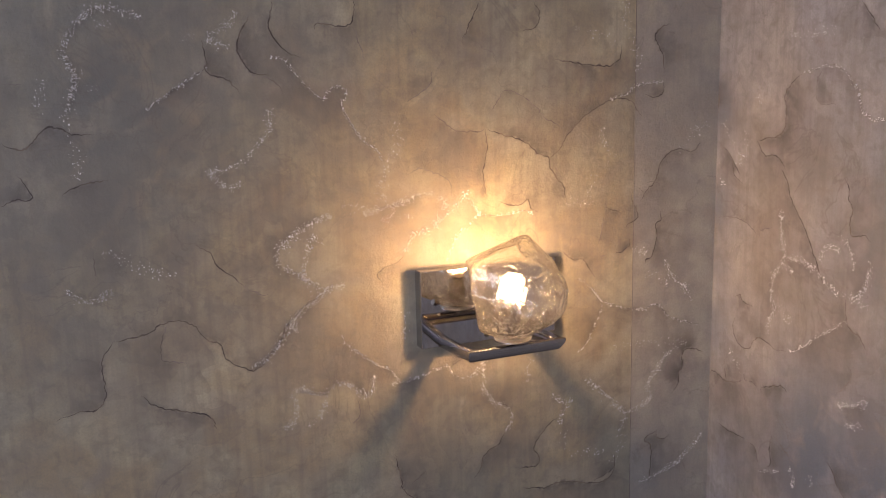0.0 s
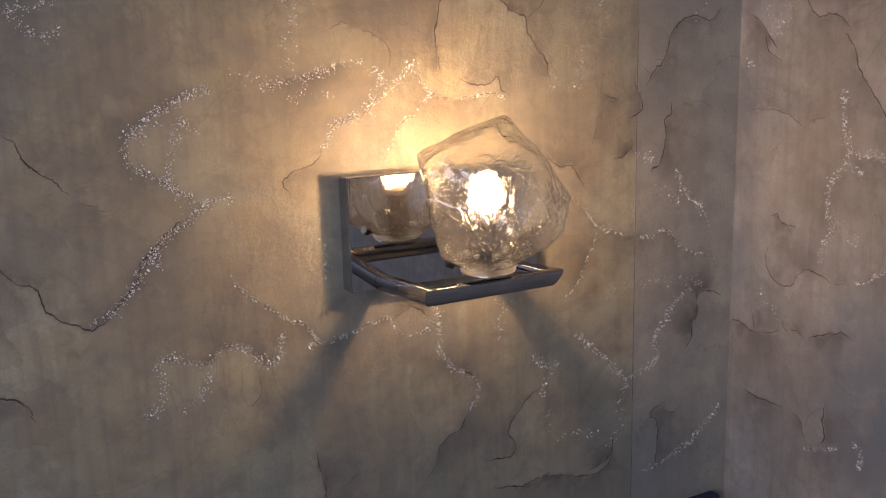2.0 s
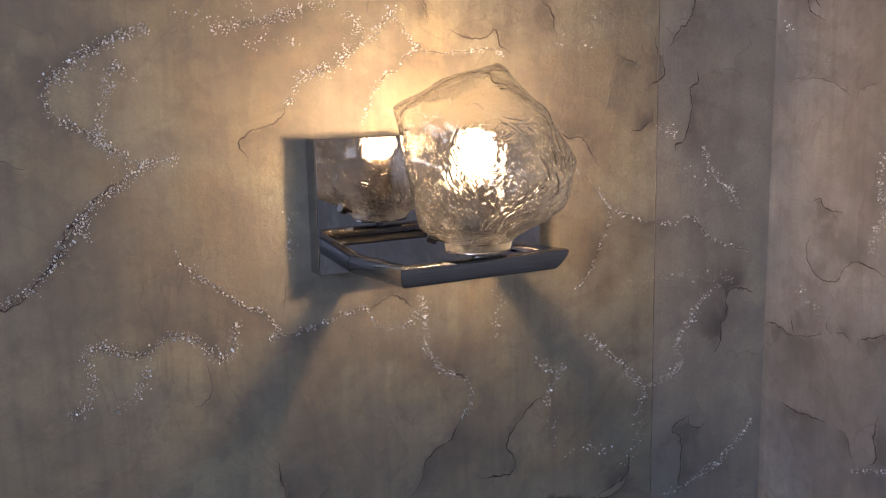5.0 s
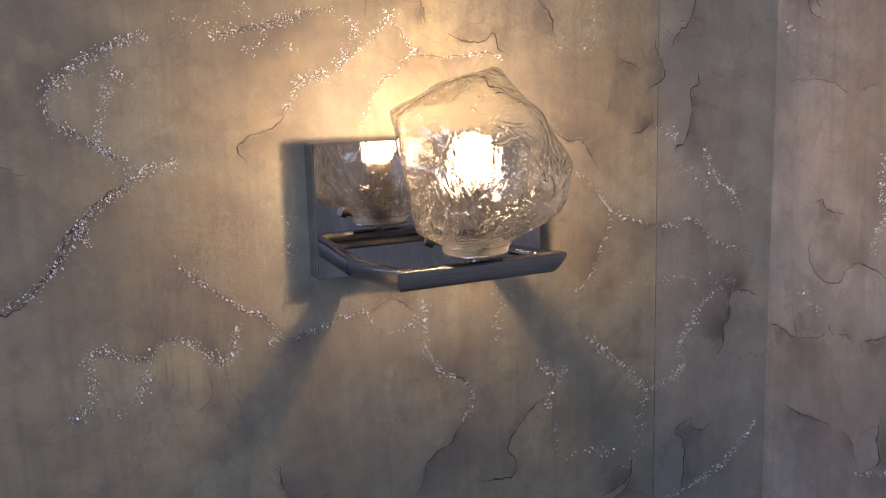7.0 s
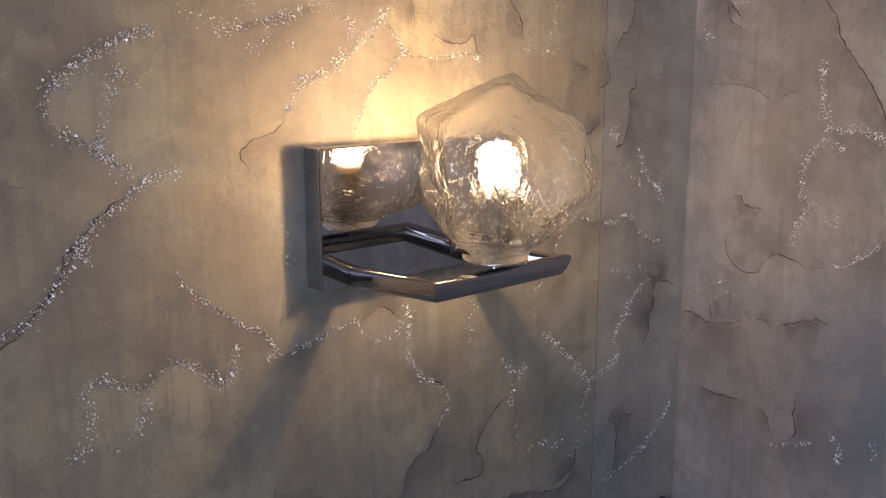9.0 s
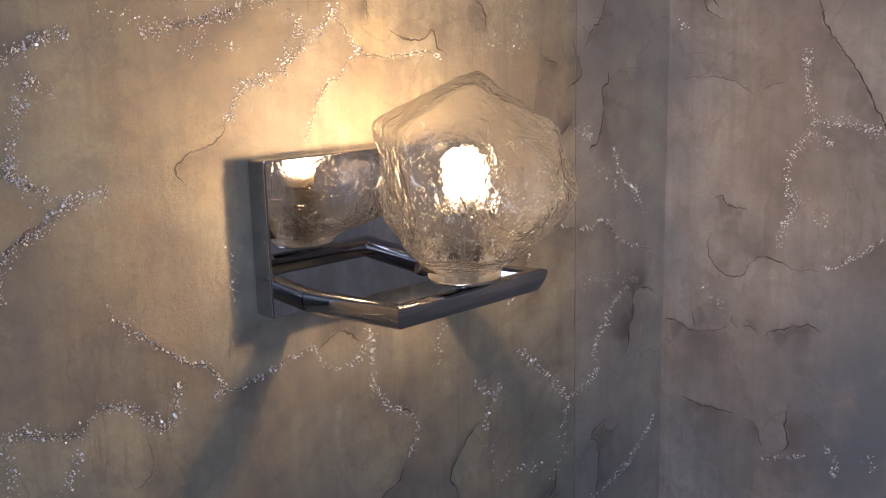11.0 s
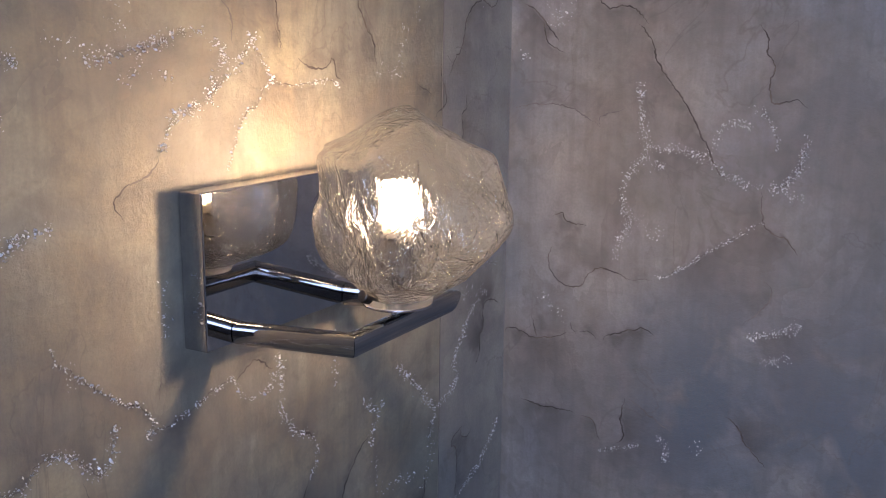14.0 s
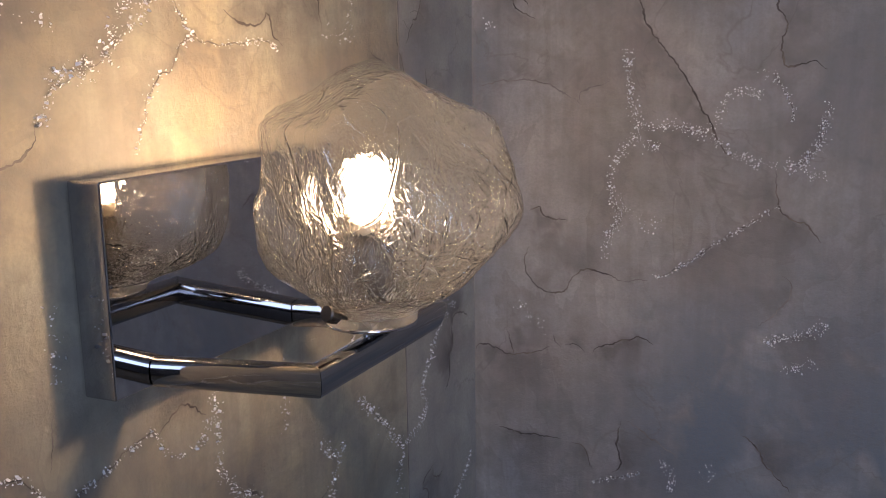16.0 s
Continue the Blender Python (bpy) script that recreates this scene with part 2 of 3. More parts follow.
def ink_material(name, dark, light):
    m, nt, b = material(name)
    co = nt.nodes.new("ShaderNodeTexCoord")
    tex = node(nt, "ShaderNodeTexNoise", Scale=55.0, Detail=4.0)
    rng = nt.nodes.new("ShaderNodeMapRange")
    rng.inputs["From Min"].default_value, rng.inputs["From Max"].default_value = 0.40, 0.66
    mix = nt.nodes.new("ShaderNodeMix")
    mix.data_type = "RGBA"
    mix.inputs["A"].default_value, mix.inputs["B"].default_value = (*dark, 1), (*light, 1)
    nt.links.new(co.outputs["Object"], tex.inputs["Vector"])
    nt.links.new(tex.outputs[0], rng.inputs[0])
    nt.links.new(rng.outputs[0], mix.inputs["Factor"])
    nt.links.new(mix.outputs["Result"], b.inputs["Base Color"])
    b.inputs["Roughness"].default_value = 0.6
    return m


PAPER_N = paper_material("olive_marbled_wallpaper", (0.430, 0.366, 0.240), (0.350, 0.333, 0.255), (0.50, 0.464, 0.350), (0.315, 0.244, 0.163), (0.148, 0.158, 0.150), SEAM)
PAPER_E = paper_material("mauve_marbled_wallpaper", (0.418, 0.366, 0.322), (0.356, 0.340, 0.340), (0.50, 0.462, 0.434), (0.310, 0.255, 0.222), (0.140, 0.170, 0.200))
INK = ink_material("dark_ink", (0.050, 0.039, 0.034), (0.17, 0.135, 0.11))
FAINT_INK = ink_material("faint_ink", (0.13, 0.108, 0.098), (0.24, 0.21, 0.19))
GLITTER = plain("silver_glitter", (0.97, 0.95, 0.92), 0.34, 0.3)
GLITTER.node_tree.nodes["Principled BSDF"].inputs["Specular IOR Level"].default_value = 1.0
GLINT = GLITTER.node_tree
flake = GLINT.nodes.new("ShaderNodeNewGeometry")
shine = node(GLINT, "ShaderNodeMapRange", To_Min=0.60, To_Max=1.0)
GLINT.links.new(flake.outputs["Random Per Island"], shine.inputs[0])
GLINT.links.new(shine.outputs[0], GLINT.nodes["Principled BSDF"].inputs["Base Color"])
NAVY = plain("navy_cloth", (0.020, 0.030, 0.070), 0.75, grain=0.4, scale=900)


# ---------------------------------------------------------------- the room
def structure(name, bm, mat, label, smooth=False):
    return tagged(part(name, bm, mat, smooth=smooth), label, name.split("_")[0], kind="structure")



# ---------------------------------------------------------------- the wallpaper's design, in millimetres along each wall and up
# "c" dark vein, "f" faint vein, "m" vein with sparse glitter, "b" vein thick with glitter, "g" glitter, "s" scattered glitter
VEINS = []


def vein(wall, kind, *points):
    VEINS.append((wall, kind, points))


vein("N", "b", (-192, 1457), (-218, 1449), (-241, 1435), (-253, 1426), (-259, 1414), (-257, 1405), (-249, 1397), (-236, 1391), (-209, 1368))
vein("N", "g", (-202, 1424), (-214, 1434), (-219, 1425), (-228, 1389), (-223, 1379))
vein("N", "s", (-232, 1435), (-249, 1423))
vein("N", "g", (-178, 1371), (-203, 1368), (-194, 1363))
vein("N", "g", (-239, 1319), (-247, 1328), (-239, 1334))
vein("N", "b", (-203, 1366), (-241, 1335), (-267, 1301), (-284, 1286), (-298, 1282))
vein("N", "s", (-175, 1471), (-160, 1465), (-143, 1463))
vein("N", "b", (-149, 1456), (-71, 1473), (-54, 1470))
vein("N", "s", (-128, 1442), (-100, 1469))
vein("N", "s", (-106, 1451), (-93, 1450), (-87, 1441))
vein("N", "b", (-9, 1473), (-56, 1433), (-69, 1427), (-84, 1425), (-99, 1404))
vein("N", "c", (-99, 1404), (-105, 1394), (-126, 1385), (-135, 1377), (-129, 1367))
vein("N", "g", (-52, 1469), (-41, 1459), (-53, 1441))
vein("N", "m", (6, 1443), (-3, 1438), (-11, 1427), (-25, 1419), (-42, 1386))
vein("N", "m", (-18, 1473), (6, 1444), (28, 1439), (67, 1441), (83, 1438))
vein("N", "c", (8, 1481), (16, 1463))
vein("N", "c", (33, 1458), (45, 1451), (63, 1450), (75, 1456), (78, 1445), (88, 1438))
vein("N", "c", (115, 1482), (125, 1473), (133, 1447))
vein("N", "s", (133, 1447), (147, 1449), (164, 1442))
vein("N", "s", (172, 1483), (166, 1437))
vein("N", "c", (191, 1437), (221, 1424))
vein("N", "f", (191, 1425), (182, 1383))
vein("N", "c", (234, 1455), (236, 1438), (243, 1426), (243, 1416), (222, 1406))
vein("N", "c", (278, 1483), (272, 1467), (258, 1455), (249, 1440))
vein("N", "f", (243, 1459), (255, 1451))
vein("N", "f", (257, 1464), (272, 1465), (280, 1458))
vein("N", "c", (281, 1423), (281, 1410), (273, 1406), (275, 1391), (268, 1361), (257, 1357), (262, 1349))
vein("N", "c", (232, 1388), (229, 1378), (208, 1368))
vein("N", "f", (187, 1358), (188, 1368), (199, 1370))
vein("N", "g", (236, 1370), (247, 1371), (260, 1364))
vein("N", "g", (289, 1352), (310, 1320), (324, 1311), (339, 1286))
vein("N", "s", (261, 1336), (287, 1327), (297, 1313))
vein("N", "c", (119, 1385), (141, 1370), (158, 1367), (175, 1342))
vein("N", "m", (144, 1342), (164, 1333), (187, 1307), (205, 1298), (227, 1290), (255, 1287), (281, 1289), (302, 1268), (350, 1251))
vein("N", "m", (187, 1307), (186, 1292), (172, 1264), (164, 1250), (149, 1237))
vein("N", "s", (206, 1238), (276, 1236), (330, 1228))
vein("N", "g", (330, 1225), (303, 1217), (290, 1208), (264, 1174), (271, 1157), (258, 1144), (226, 1137))
vein("N", "c", (359, 1209), (338, 1217), (324, 1212), (325, 1193), (318, 1185), (318, 1169), (308, 1154))
vein("N", "b", (164, 1197), (226, 1137), (223, 1122), (216, 1109))
vein("N", "s", (223, 1108), (220, 1084), (207, 1065))
vein("N", "c", (212, 1077), (208, 1056), (176, 1043))
vein("N", "c", (282, 1101), (266, 1094), (262, 1088), (273, 1076), (270, 1021))
vein("N", "c", (282, 1101), (281, 1091), (293, 1086), (303, 1090))
vein("N", "g", (361, 1082), (350, 1069), (336, 1061), (322, 1046), (281, 1032), (253, 1026))
vein("N", "m", (-119, 1236), (-101, 1235), (-53, 1247), (-42, 1247))
vein("N", "c", (-42, 1245), (-20, 1254), (-1, 1242))
vein("N", "g", (-42, 1245), (-33, 1233), (-19, 1227), (-4, 1233), (-1, 1242))
vein("N", "g", (4, 1253), (8, 1222), (6, 1209), (22, 1186), (35, 1181), (46, 1171), (48, 1161), (45, 1149), (37, 1143))
vein("N", "c", (22, 1186), (35, 1181), (46, 1171))
vein("N", "c", (37, 1143), (29, 1128), (13, 1119), (5, 1110), (-1, 1094), (-9, 1085))
vein("N", "s", (69, 1249), (79, 1241), (70, 1216), (73, 1206))
vein("N", "g", (111, 1182), (123, 1170), (140, 1170), (122, 1150), (125, 1139))
vein("N", "c", (119, 1148), (105, 1141), (85, 1119), (82, 1107), (90, 1095), (87, 1085), (79, 1083), (54, 1086))
vein("N", "s", (128, 1126), (130, 1108), (139, 1093), (154, 1090), (170, 1092), (179, 1083), (194, 1086))
vein("N", "m", (-183, 1307), (-180, 1297), (-138, 1261), (-126, 1255), (-114, 1242), (-123, 1235))
vein("N", "s", (-171, 1290), (-176, 1278))
vein("N", "b", (-249, 1242), (-238, 1244), (-208, 1235), (-198, 1244), (-188, 1246), (-174, 1241), (-157, 1223), (-149, 1230), (-143, 1251))
vein("N", "g", (-249, 1242), (-245, 1219), (-250, 1208), (-262, 1198))
vein("N", "g", (-206, 1235), (-218, 1206), (-233, 1196))
vein("N", "s", (-103, 1326), (-100, 1290))
vein("N", "f", (-105, 1278), (-109, 1252))
vein("N", "f", (-168, 1223), (-165, 1205), (-170, 1193), (-180, 1191))
vein("N", "b", (-390, 1691), (-424, 1700), (-442, 1697), (-454, 1688), (-473, 1662), (-473, 1651), (-464, 1636), (-465, 1621), (-476, 1592))
vein("N", "s", (-440, 1685), (-423, 1682))
vein("N", "s", (-475, 1592), (-476, 1571), (-469, 1553), (-468, 1534), (-472, 1519))
vein("N", "s", (-495, 1628), (-506, 1590))
vein("N", "s", (-444, 1621), (-442, 1612))
vein("N", "c", (-543, 1563), (-530, 1557), (-516, 1558), (-495, 1578), (-470, 1569), (-450, 1568))
vein("N", "c", (-487, 1502), (-484, 1508), (-469, 1514), (-440, 1518))
vein("N", "c", (-549, 1498), (-535, 1503), (-522, 1502), (-518, 1507), (-530, 1529))
vein("N", "f", (-536, 1625), (-512, 1622))
vein("N", "g", (-290, 1696), (-297, 1684), (-323, 1666), (-299, 1658))
vein("N", "s", (-350, 1669), (-332, 1667))
vein("N", "c", (-329, 1666), (-325, 1641), (-328, 1635), (-320, 1626), (-304, 1622), (-290, 1606))
vein("N", "m", (-325, 1636), (-396, 1591))
vein("N", "c", (-275, 1690), (-285, 1674), (-290, 1656), (-284, 1640), (-272, 1627), (-256, 1626))
vein("N", "f", (-266, 1627), (-247, 1614), (-241, 1604))
vein("N", "c", (-248, 1708), (-253, 1677), (-244, 1661), (-232, 1649), (-216, 1645))
vein("N", "c", (-201, 1673), (-197, 1682), (-160, 1679), (-152, 1695), (-152, 1708))
vein("N", "f", (-153, 1679), (-141, 1640))
vein("N", "m", (-252, 1646), (-236, 1640), (-220, 1619), (-195, 1596), (-187, 1604), (-173, 1610), (-165, 1601), (-171, 1588), (-165, 1571), (-148, 1547), (-134, 1535), (-121, 1518))
vein("N", "s", (-104, 1565), (-102, 1534), (-117, 1515), (-128, 1470))
vein("N", "f", (-92, 1499), (-69, 1505), (-36, 1488), (-32, 1466))
vein("N", "g", (-259, 1586), (-257, 1573), (-264, 1557), (-288, 1532), (-311, 1521), (-330, 1519), (-322, 1508), (-309, 1499), (-293, 1506))
vein("N", "f", (-89, 1588), (-59, 1608), (-55, 1624))
vein("N", "f", (-56, 1573), (-30, 1553), (0, 1548), (16, 1549))
vein("N", "c", (16, 1549), (68, 1532), (88, 1516), (105, 1509), (109, 1493), (130, 1465))
vein("N", "c", (16, 1549), (17, 1524), (11, 1492), (16, 1463))
vein("N", "f", (24, 1570), (36, 1590), (52, 1597), (89, 1574), (97, 1563), (130, 1543))
vein("N", "c", (105, 1508), (122, 1518), (130, 1532), (160, 1560), (203, 1580), (229, 1577), (247, 1556))
vein("N", "m", (198, 1581), (224, 1587), (242, 1598), (282, 1600))
vein("N", "c", (282, 1600), (280, 1585), (265, 1580), (251, 1586))
vein("N", "s", (186, 1544), (190, 1525), (199, 1506), (190, 1487))
vein("N", "c", (113, 1634), (189, 1623), (211, 1632), (215, 1650))
vein("N", "s", (222, 1707), (218, 1690), (241, 1635), (240, 1612))
vein("N", "s", (146, 1672), (180, 1665), (206, 1654))
vein("N", "c", (282, 1611), (279, 1637), (267, 1660), (276, 1672), (290, 1677))
vein("N", "f", (285, 1667), (304, 1663))
vein("N", "s", (308, 1507), (326, 1525), (359, 1541))
vein("N", "c", (272, 1466), (281, 1493), (303, 1507), (332, 1503), (346, 1515))
vein("N", "c", (-450, 1335), (-464, 1314), (-463, 1274), (-475, 1259), (-493, 1259), (-517, 1253))
vein("N", "c", (-213, 1360), (-235, 1345), (-253, 1326), (-261, 1309), (-290, 1280), (-307, 1283), (-326, 1298), (-332, 1316), (-347, 1325), (-362, 1344), (-381, 1351), (-397, 1348), (-413, 1340), (-450, 1335))
vein("N", "c", (-352, 1436), (-337, 1428), (-328, 1410), (-301, 1384))
vein("N", "f", (-301, 1384), (-285, 1372), (-272, 1369))
vein("N", "f", (-390, 1351), (-400, 1312), (-391, 1304), (-372, 1299))
vein("N", "s", (-453, 1440), (-433, 1431), (-419, 1420), (-374, 1401))
vein("N", "g", (-492, 1399), (-478, 1385), (-464, 1386), (-445, 1394))
vein("N", "f", (-462, 1440), (-462, 1409))
vein("N", "c", (-425, 1268), (-404, 1249), (-354, 1232), (-342, 1212))
vein("N", "c", (11, 1708), (-16, 1657))
vein("N", "c", (85, 1708), (93, 1687), (85, 1673), (65, 1670))
vein("N", "c", (62, 1055), (99, 1049), (125, 1052), (184, 1039), (205, 1046), (211, 1059), (211, 1077))
vein("N", "c", (-120, 1140), (-113, 1100), (-106, 1083), (-56, 1041))
vein("N", "f", (-101, 1092), (-76, 1109))
vein("E", "c", (-3, 1601), (-6, 1554))
vein("E", "s", (-16, 1543), (-54, 1497), (-71, 1508), (-64, 1534))
vein("E", "c", (-18, 1509), (-37, 1494), (-55, 1472))
vein("E", "c", (-87, 1521), (-134, 1535), (-139, 1567), (-136, 1581), (-145, 1596), (-164, 1610))
vein("E", "m", (-164, 1610), (-210, 1620), (-233, 1614), (-247, 1598), (-255, 1595), (-261, 1575), (-275, 1560), (-298, 1560))
vein("E", "c", (-87, 1521), (-104, 1503), (-125, 1505), (-142, 1489))
vein("E", "f", (-197, 1617), (-189, 1593), (-195, 1576), (-222, 1574))
vein("E", "s", (-141, 1658), (-170, 1654), (-198, 1660), (-225, 1659))
vein("E", "s", (-88, 1595), (-93, 1569))
vein("E", "c", (-252, 1693), (-283, 1657))
vein("E", "c", (-134, 1488), (-144, 1479), (-157, 1449), (-184, 1414), (-214, 1359), (-221, 1355))
vein("E", "g", (-139, 1435), (-141, 1404), (-148, 1373))
vein("E", "b", (-148, 1373), (-177, 1376), (-188, 1372), (-204, 1372))
vein("E", "g", (-154, 1359), (-168, 1359))
vein("E", "b", (-148, 1368), (-129, 1345), (-125, 1328), (-134, 1301), (-126, 1285), (-122, 1264))
vein("E", "s", (-133, 1316), (-154, 1297), (-171, 1296))
vein("E", "g", (-209, 1378), (-219, 1401), (-243, 1399))
vein("E", "s", (-242, 1412), (-248, 1419))
vein("E", "m", (-248, 1419), (-262, 1395), (-266, 1377))
vein("E", "g", (-204, 1372), (-221, 1355), (-239, 1348), (-256, 1348))
vein("E", "b", (-261, 1346), (-271, 1348), (-286, 1367), (-290, 1396))
vein("E", "g", (-276, 1346), (-280, 1338), (-292, 1341))
vein("E", "c", (-254, 1343), (-257, 1318), (-265, 1307), (-281, 1301), (-290, 1288))
vein("E", "m", (-258, 1316), (-180, 1260), (-163, 1252))
vein("E", "c", (-241, 1489), (-250, 1476), (-251, 1463), (-258, 1452), (-255, 1441), (-256, 1428), (-260, 1421), (-278, 1424), (-288, 1418))
vein("E", "c", (-54, 1302), (-65, 1306), (-71, 1298), (-92, 1295))
vein("E", "c", (-56, 1273), (-52, 1257), (-58, 1241), (-72, 1233), (-86, 1234), (-96, 1248), (-109, 1255), (-138, 1247))
vein("E", "f", (-138, 1247), (-160, 1250))
vein("E", "c", (-114, 1181), (-117, 1187), (-140, 1196), (-155, 1200), (-165, 1196))
vein("E", "c", (-4, 1173), (-13, 1180), (-42, 1173), (-76, 1183))
vein("E", "c", (-36, 1197), (-42, 1173))
vein("E", "c", (-90, 1187), (-98, 1188), (-106, 1182))
vein("E", "c", (-79, 1195), (-79, 1190), (-85, 1184))
vein("E", "s", (-45, 1221), (-76, 1195))
vein("E", "b", (-252, 1205), (-265, 1212), (-278, 1214), (-300, 1226))
vein("E", "g", (-267, 1187), (-280, 1189), (-290, 1196))
vein("E", "c", (-238, 1127), (-250, 1119), (-258, 1105), (-278, 1084))
vein("E", "c", (-23, 1105), (-52, 1101), (-86, 1102))
vein("E", "c", (-95, 1099), (-106, 1097), (-115, 1077))
vein("E", "c", (-140, 1126), (-135, 1106), (-139, 1085), (-131, 1077))
vein("E", "f", (-142, 1127), (-187, 1100))
vein("E", "m", (-115, 1065), (-157, 1080))
vein("E", "g", (-174, 1095), (-182, 1083), (-183, 1067))
vein("E", "s", (-209, 1094), (-219, 1086))
vein("E", "f", (-262, 1262), (-271, 1253), (-264, 1236), (-247, 1219))
vein("E", "f", (-100, 1393), (-102, 1403), (-125, 1411))
vein("E", "s", (-43, 1491), (-67, 1488))
vein("E", "c", (-37, 1496), (-43, 1474), (-62, 1461))
vein("E", "g", (-19, 1460), (-22, 1453))
vein("E", "f", (-11, 1407), (-36, 1412), (-68, 1410), (-100, 1393))

# cool slate marbling and painted-in shade alike: wall, place, reach and depth
SHADE_WASHES = (("E", -12, 1420, 24, 0.7), ("E", -12, 1250, 22, 0.6), ("E", -16, 1560, 30, 0.7), ("E", -14, 1330, 22, 0.5), ("N", 335, 1300, 26, 0.2), ("N", 340, 1450, 30, 0.35), ("N", 335, 1560, 40, 0.4), ("N", 270, 1540, 40, 0.6),
          ("N", 264, 1432, 26, 0.8), ("N", 335, 1365, 24, 0.3), ("N", 255, 1065, 40, 0.7), ("N", 330, 1080, 50, 0.3),
          ("N", 190, 1040, 60, 0.5), ("N", 40, 1090, 70, 0.5), ("N", 300, 1160, 30, 0.25), ("N", 285, 1610, 40, 0.6), ("N", -60, 1120, 60, 0.4),
          ("N", -440, 1600, 110, 0.9), ("N", -330, 1640, 80, 0.7), ("N", -330, 1560, 60, 0.5), ("N", -500, 1480, 80, 0.6), ("N", -220, 1650, 60, 0.5), ("N", -480, 1380, 70, 0.4), ("E", -215, 1130, 75, 1.0), ("E", -170, 1190, 40, 0.7), ("E", -330, 1120, 90, 0.9), ("E", -60, 1050, 60, 0.4),
          ("E", -290, 1215, 50, 0.6), ("E", -300, 1420, 90, 0.4))
# paler pools: marbling together with lamp light painted into the paper
LIGHT_POOLS = (("N", 352, 1130, 34, 0.9), ("N", 352, 1400, 30, 0.9), ("N", 250, 1270, 40, 0.8), ("N", 245, 1160, 40, 0.8), ("N", 268, 1335, 42, 0.7), ("N", 300, 1250, 45, 0.8), ("N", 200, 1230, 40, 0.6), ("N", 312, 1410, 34, 0.7), ("N", 285, 1180, 40, 0.7),
         ("N", 348, 1330, 32, 1.0), ("N", 350, 1220, 36, 1.0), ("N", 350, 1480, 34, 0.6), ("N", 200, 1330, 30, 0.4), ("E", -60, 1290, 40, 0.4), ("E", -120, 1250, 40, 0.5))


def smooth_path(points, step, seed, wobble):
    """A wavering line through the waypoints, in metres."""
    p = [Vector((x / 1000, z / 1000)) for x, z in points]
    p = [p[0] * 2 - p[1]] + p + [p[-1] * 2 - p[-2]]
    out = []
    for a, b, c, d in zip(p, p[1:], p[2:], p[3:]):
        n = max(2, int((c - b).length / step))
        for k in range(n):
            t = k / n
            out.append(0.5 * (2 * b + (c - a) * t + (2 * a - 5 * b + 4 * c - d) * t * t + (3 * b - a - 3 * c + d) * t ** 3))
    out.append(p[-2])
    for k, q in enumerate(out):
        at = Vector((q.x * 130, q.y * 130, seed * 3.7))
        q += wobble * Vector((noise.noise(at), noise.noise(at + Vector((9, 4, 2))))) + 0.75 * wobble * Vector((noise.noise(at * 3.1), noise.noise(at * 3.3)))
    return np.array([tuple(q) for q in out])


def sides(path):
    run = np.gradient(path, axis=0)
    run /= np.linalg.norm(run, axis=1, keepdims=True) + 1e-9
    return np.stack([-run[:, 1], run[:, 0]], 1)


PATHS = [(wall, kind, smooth_path(points, 0.0016, n, 0.0018)) for n, (wall, kind, points) in enumerate(VEINS)]


def place_on(wall, uv, off):
    """Wall coordinates to the world; off stands proud of the paper."""
    uv, off = np.asarray(uv), np.broadcast_to(off, len(uv))
    if wall == "N":
        return np.stack([uv[:, 0], PAPER_Y - off, uv[:, 1]], 1)
    return np.stack([CORNER - off, uv[:, 0], uv[:, 1]], 1)


def from_arrays(name, verts, faces, mat, parent, label, kind="stuff"):
    me = bpy.data.meshes.new(name)
    me.from_pydata([tuple(v) for v in verts], [], [tuple(f) for f in faces])
    me.materials.append(mat)
    me.update()
    ob = new(name, me)
    ob.parent = parent
    return tagged(ob, label, kind=kind)


